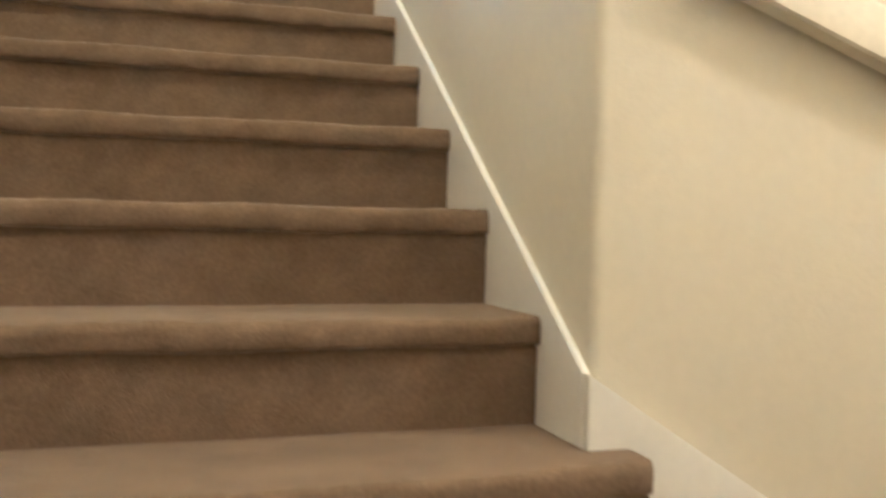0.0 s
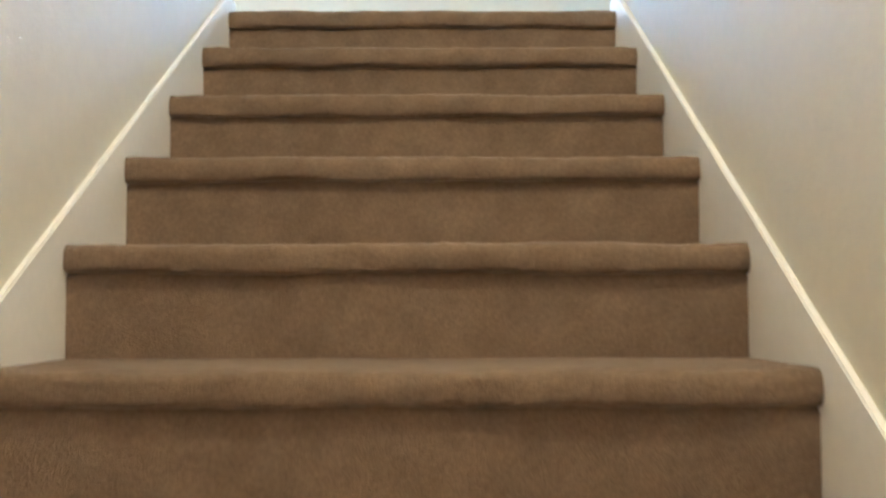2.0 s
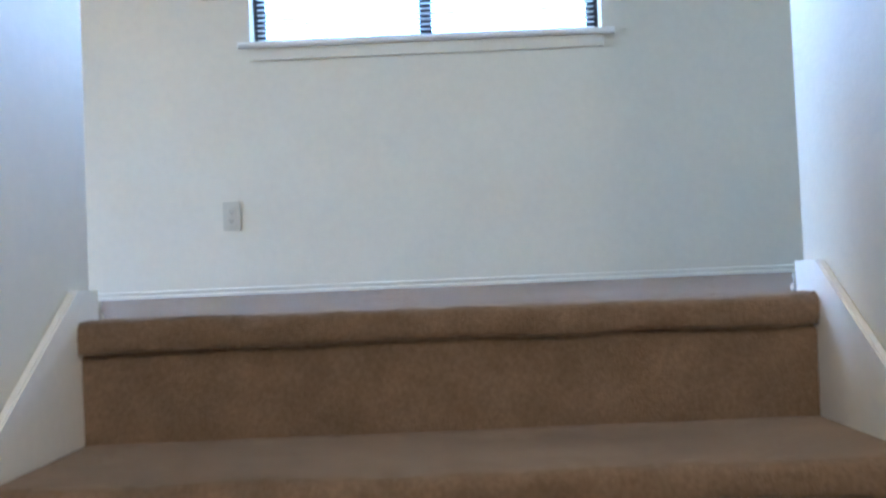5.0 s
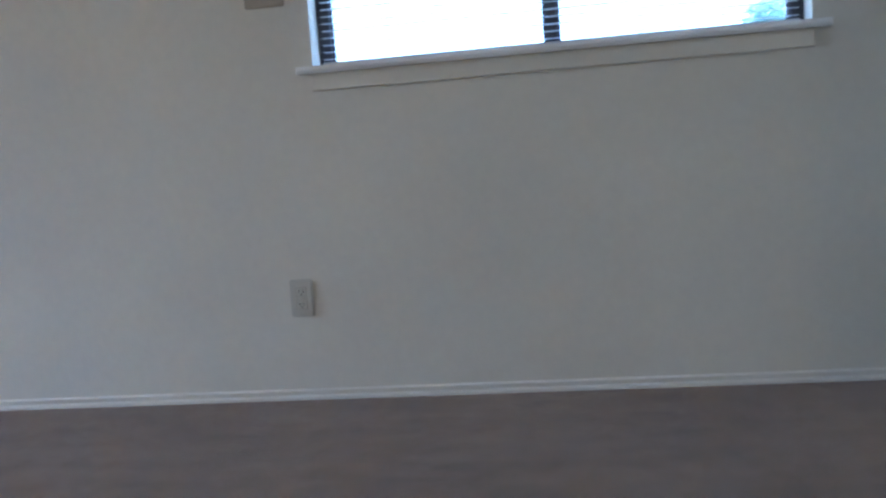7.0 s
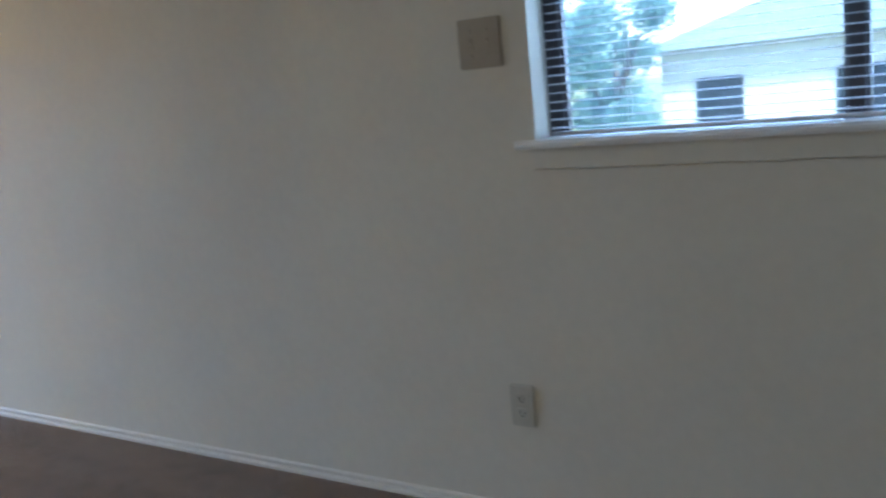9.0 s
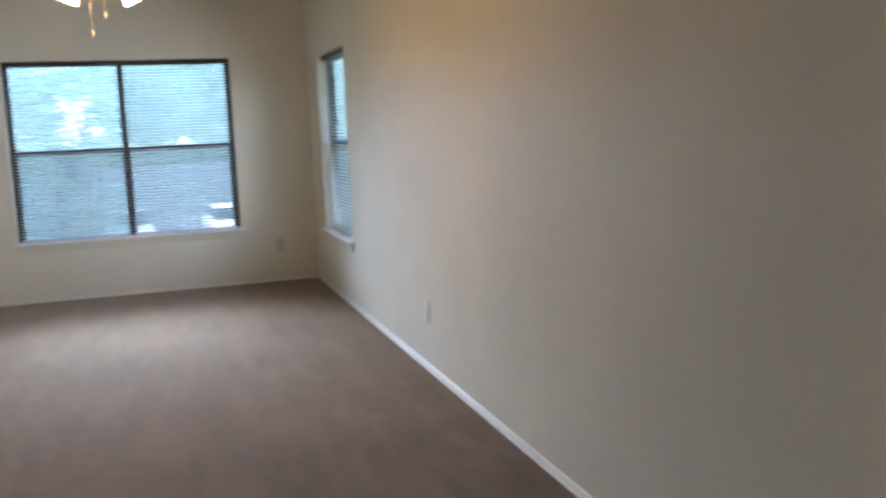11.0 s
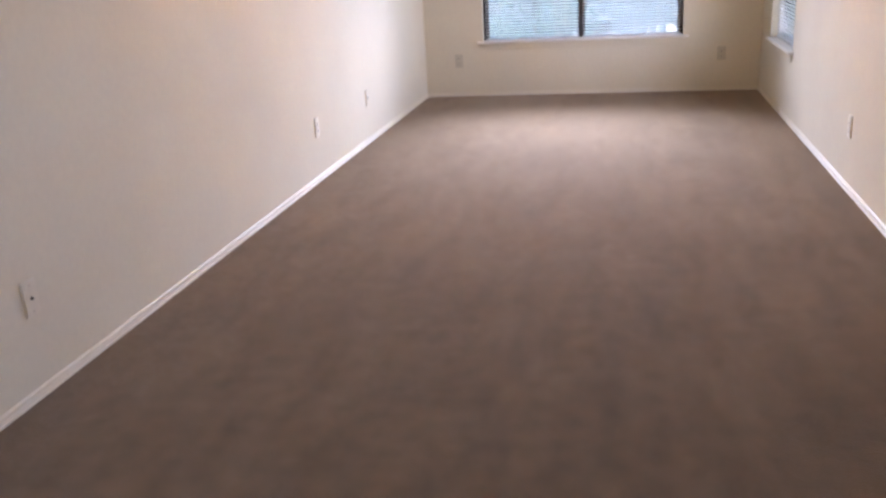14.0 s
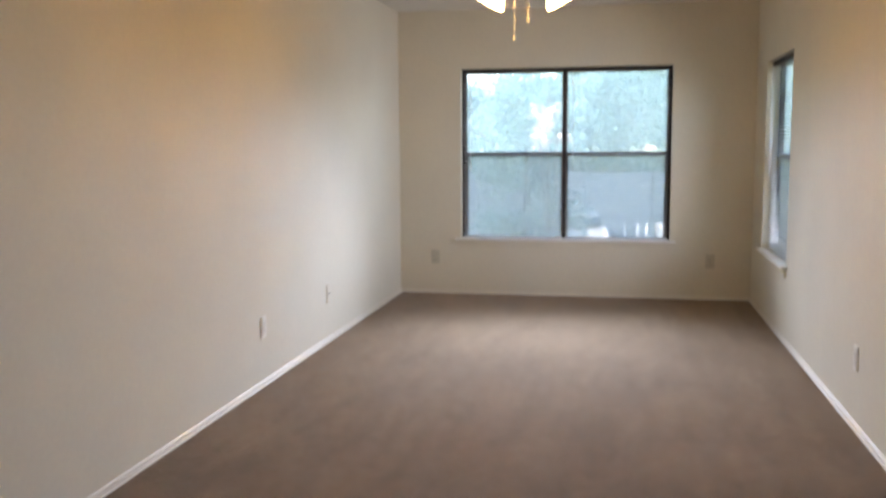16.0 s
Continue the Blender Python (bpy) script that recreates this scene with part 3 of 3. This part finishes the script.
# thin leaves let part of the light through
leaf_nodes, leaf_links = LEAF.node_tree.nodes, LEAF.node_tree.links
through_leaf, leaf_mix = leaf_nodes.new("ShaderNodeBsdfTranslucent"), leaf_nodes.new("ShaderNodeMixShader")
through_leaf.inputs[0].default_value = (0.44, 0.60, 0.57, 1)
leaf_mix.inputs[0].default_value = 0.7
leaf_links.new(leaf_nodes["Principled BSDF"].outputs[0], leaf_mix.inputs[1])
leaf_links.new(through_leaf.outputs[0], leaf_mix.inputs[2])
leaf_links.new(leaf_mix.outputs[0], leaf_nodes["Material Output"].inputs[0])
ROOF = material("shingle_roof", (0.13, 0.165, 0.165), 0.85, spots=0.12, scale=1.0, grain=0.2, grain_scale=7.0)
SIDING = material("pale_siding", (0.55, 0.53, 0.48), 0.7, spots=0.05, scale=1.0)
BLOSSOM = material("pale_pink_blossom", (0.40, 0.34, 0.33), 0.8, vary=0.1, spots=0.15, scale=3.0, spec=0.1)
CARPAINT = material("white_car_paint", (0.62, 0.62, 0.60), 0.25, spec=0.6, vary=0.05)
CARGLASS = material("dark_car_glass", (0.02, 0.025, 0.03), 0.08)
TYRE = material("black_rubber", (0.02, 0.02, 0.02), 0.8)
RIM = material("alloy_rim", (0.5, 0.5, 0.5), 0.35, metal=0.8)

structure("ground", box((-600, -600, GZ - 0.5), (600, 600, GZ)), GRASS, "dry green lawn reaching to the horizon", "ground")
structure("road", box((-143, -70, GZ), (-27, 70, GZ + 0.02)), ASPHALT, "grey asphalt parking area", "road")


def leaf_crown(seed, radius, height, count, low=0.30, fine=1.0, mat=LEAF, boughs=9, lump=1.0):
    """A crown of small bent leaf clumps gathered round a few boughs, with gaps between them."""
    rng = random.Random(seed)
    lobes = []
    for k in range(boughs):
        a, r = rng.uniform(0, 6.28), rng.uniform(0.15, 0.62) * radius
        lobes.append((Vector((r * math.cos(a), r * math.sin(a), height * rng.uniform(low, 0.86))), radius * lump * rng.uniform(0.28, 0.46)))
    verts, faces = [], []
    for k in range(count):
        mid, size = rng.choice(lobes)
        way = Vector((rng.gauss(0, 1), rng.gauss(0, 1), rng.gauss(0, 0.8))).normalized()
        q = mid + way * size * rng.uniform(0.25, 1.10)
        a = Vector((rng.gauss(0, 1), rng.gauss(0, 1), rng.gauss(0, 1))).normalized()
        b = a.cross(way).normalized()
        if b.length < 0.5:
            continue
        w = radius * fine * rng.uniform(0.026, 0.062)
        base = len(verts)
        for u, v, n in ((-1, 0, 0), (0, -0.6, 0.25), (1, 0, 0), (0, 0.6, 0.25)):
            verts.append(q + (a * u + b * v + way * n) * w)
        faces += [(base, base + 1, base + 2), (base, base + 2, base + 3)]
    data = bpy.data.meshes.new("crown")
    data.from_pydata(verts, [], faces)
    data.materials.append(mat)
    return data


def tree(place, seed, radius, height, label, count=8000, low=0.30, boughs=9):
    rng = random.Random(seed)
    ob = thing("tree", place, label, "tree", group="trees outside")
    bm = tube([(0, 0, -0.05), (0.05, 0.02, height * 0.2), (-0.05, 0.05, height * 0.45), (0.04, 0, height * 0.7)], 0.16, 8)
    for v in bm.verts:
        f = 1.15 - 0.9 * min(1, max(0, v.co.z / (height * 0.75)))
        v.co.x, v.co.y = v.co.x * f, v.co.y * f
    trunk = part("trunk", bm, BARK, ob, smooth=60)
    for k in range(5):
        a = rng.uniform(0, 6.28)
        z = height * rng.uniform(0.3, 0.5)
        part("limb", tube([(0, 0, z), (0.3 * radius * math.cos(a), 0.3 * radius * math.sin(a), z + 0.12 * height), (0.65 * radius * math.cos(a), 0.65 * radius * math.sin(a), z + 0.25 * height)], 0.05, 6), BARK, trunk)
    crown = new("crown", leaf_crown(seed, radius, height, count, low, 1.0, LEAF, boughs))
    crown.parent = ob
    return ob


west_trees = ((-150, -36, 40, 7.5, 13.5), (-158, -25, 41, 8.5, 13.0), (-149, -13, 42, 7.5, 15.0), (-155, -4, 43, 8.5, 15.5), (-150, 5, 44, 8.0, 16.0),
              (-160, 14, 45, 9.0, 17.0), (-151, 24, 46, 8.5, 15.5), (-146, -19, 47, 6.0, 10.5), (-145, -8.5, 48, 5.5, 10.0), (-146, 10, 49, 6.0, 11.5))
for x, y, seed, radius, height in west_trees:
    tree(pose(x, y, GZ), seed, radius * 1.12, height * 1.12, "leafy green tree beyond the parking area")
for x, y, seed, radius, height in ((-9.4, 26, 60, 2.2, 7.6), (5.6, 43, 61, 3.4, 10.6), (9.4, 46, 62, 3.4, 11.2), (13.0, 44, 63, 3.0, 9.6), (-18, 40, 64, 3.4, 8.5), (-27, 34, 65, 3.8, 9.0), (-38, 36, 66, 4.2, 9.5)):
    tree(pose(x, y, GZ), seed, radius, height, "leafy green tree near the neighbouring house")
for k in range(11):
    x, y = -172 + 5 * math.sin(k * 2.1), -52 + 9.5 * k
    tree(pose(x, y, GZ), 80 + k, 11.0, 21.0 if y > -13 else 16.0, "leafy green tree far beyond the parking area", 12000)


tree(pose(-36, -2.6, GZ), 21, 3.0, 7.6, "broad leafy green tree beside the parking area", 8000, 0.14, 16)


def flowering_tree(place):
    """A slim tree with bare stems and loose pale blossom at their tips."""
    ob = thing("flowering_tree", place, "slim tree with pale pink blossom beside the parking area", "tree")
    rng = random.Random(9)
    for k in range(4):
        a = 1.57 * k + 0.4
        tip = Vector((0.5 * math.cos(a), 0.5 * math.sin(a), rng.uniform(4.2, 5.2)))
        part("stem", tube([(0.05 * math.cos(a), 0.05 * math.sin(a), -0.05), tip * 0.55 * 0.9, tip], 0.03, 6), BARK, ob, smooth=60)
    crown = new("blossom", leaf_crown(33, 1.25, 6.6, 480, 0.56, 1.0, BLOSSOM, 7, 0.8))
    crown.parent = ob
    crown["label"] = "loose clusters of pale pink blossom"
    return ob


flowering_tree(pose(-30, -1.1, GZ))


def hedge():
    rng = random.Random(5)
    verts, faces = [], []
    for k in range(7000):
        q = Vector((rng.uniform(-141.0, -139.0), rng.uniform(-55, 45), GZ + rng.uniform(0.0, 2.2)))
        w = rng.uniform(0.25, 0.5)
        a = Vector((rng.gauss(0, 1), rng.gauss(0, 1), rng.gauss(0, 1))).normalized()
        b = a.orthogonal().normalized()
        base = len(verts)
        verts += [q + a * w, q + b * w, q - a * w, q - b * w]
        faces.append((base, base + 1, base + 2, base + 3))
    data = bpy.data.meshes.new("hedge")
    data.from_pydata(verts, [], faces)
    data.materials.append(LEAF)
    return tagged(new("hedge", data), "long dark green leafy hedge beside the parking area", "hedge", kind="stuff")


hedge()


def car(place, label):
    """Local x points forward; z = 0 at the road."""
    ob = thing("car", place, label, "car", group="parked cars")
    low = [(-2.15, 0.30), (2.1, 0.30), (2.2, 0.45), (2.15, 0.68), (1.95, 0.82), (1.0, 0.92), (-1.55, 0.98), (-2.1, 0.95), (-2.2, 0.7), (-2.2, 0.42)]
    bm = prism(low, -0.86, 0.86, "y")
    bmesh.ops.bevel(bm, geom=list(bm.edges), offset=0.06, segments=2, affect="EDGES")
    part("body", bm, CARPAINT, ob, smooth=40)
    cabin = [(0.95, 0.90), (0.25, 1.38), (-0.95, 1.42), (-1.75, 0.96)]
    bm = prism(cabin, -0.72, 0.72, "y")
    bmesh.ops.bevel(bm, geom=list(bm.edges), offset=0.05, segments=2, affect="EDGES")
    part("windows", bm, CARGLASS, ob, "dark glazed cabin", smooth=40)
    part("roof", prism([(0.28, 1.37), (-0.95, 1.40), (-0.92, 1.45), (0.2, 1.42)], -0.66, 0.66, "y"), CARPAINT, ob)
    for x in (-1.35, 1.35):
        for y in (-0.80, 0.80):
            bm = lathe([(0.0, -0.1), (0.24, -0.1), (0.31, -0.07), (0.32, 0.07), (0.24, 0.1), (0.0, 0.1)], 20)
            wheel = part("wheel", bm, TYRE, ob, smooth=40)
            wheel.matrix_basis = pose(x, y, 0.32, 90)
            part("rim", lathe([(0.0, -0.106), (0.18, -0.104), (0.2, -0.09), (0.2, 0.09), (0.18, 0.104), (0.0, 0.106)], 16), RIM, wheel, smooth=40)
    return ob


first = car(pose(-38, -0.37, GZ + 0.02, 0, 0, 8), "white parked saloon car on the asphalt")
copy_thing(first, pose(-38, 3.7, GZ + 0.02, 0, 0, 4))


def bollard(place):
    ob = thing("bollard", place, "short white post at the edge of the parking area", "bollard", group="white posts")
    part("post", lathe([(0.0, 0.0), (0.045, 0.0), (0.045, 0.78), (0.035, 0.82), (0.0, 0.83)], 14), CARPAINT, ob, smooth=40)
    part("base_plate", box((-0.12, -0.12, 0), (0.12, 0.12, 0.02), 0.005, 1), RIM, ob)
    return ob


stub = bollard(pose(-41, 1.4, GZ + 0.02))
for y in (1.95, 2.35, 2.9):
    copy_thing(stub, pose(-41, y, GZ + 0.02))


def house(place):
    """A long one-storey house with a hipped roof. Local x along it."""
    ob = thing("house", place, "neighbouring pale house with a grey hipped roof", "house")
    part("wall", box((-6.1, -5, 0), (9, 5, 4.95)), SIDING, ob)
    eave, ridge = 4.9, 7.6
    bm = bmesh.new()
    a = [bm.verts.new(q) for q in ((-6.8, -5.6, eave), (9.7, -5.6, eave), (9.7, 5.6, eave), (-6.8, 5.6, eave))]
    b = [bm.verts.new(q) for q in ((-0.1, 0, ridge), (0.9, 0, ridge))]
    for f in ((a[0], a[1], b[1], b[0]), (a[2], a[3], b[0], b[1]), (a[1], a[2], b[1]), (a[3], a[0], b[0]), (a[3], a[2], a[1], a[0])):
        bm.faces.new(f)
    part("roof", bm, ROOF, ob, "grey shingle hipped roof")
    for x in (-5, -1, 3, 6.5):
        pane = part("window", box((x, -5.04, 2.6), (x + 1.4, -4.98, 4.0)), CARGLASS, ob)
        part("frame", box((x - 0.08, -5.07, 2.5), (x + 1.48, -5.041, 2.6)), TRIM, pane)
    return ob


house(pose(-2.6, 33, GZ))
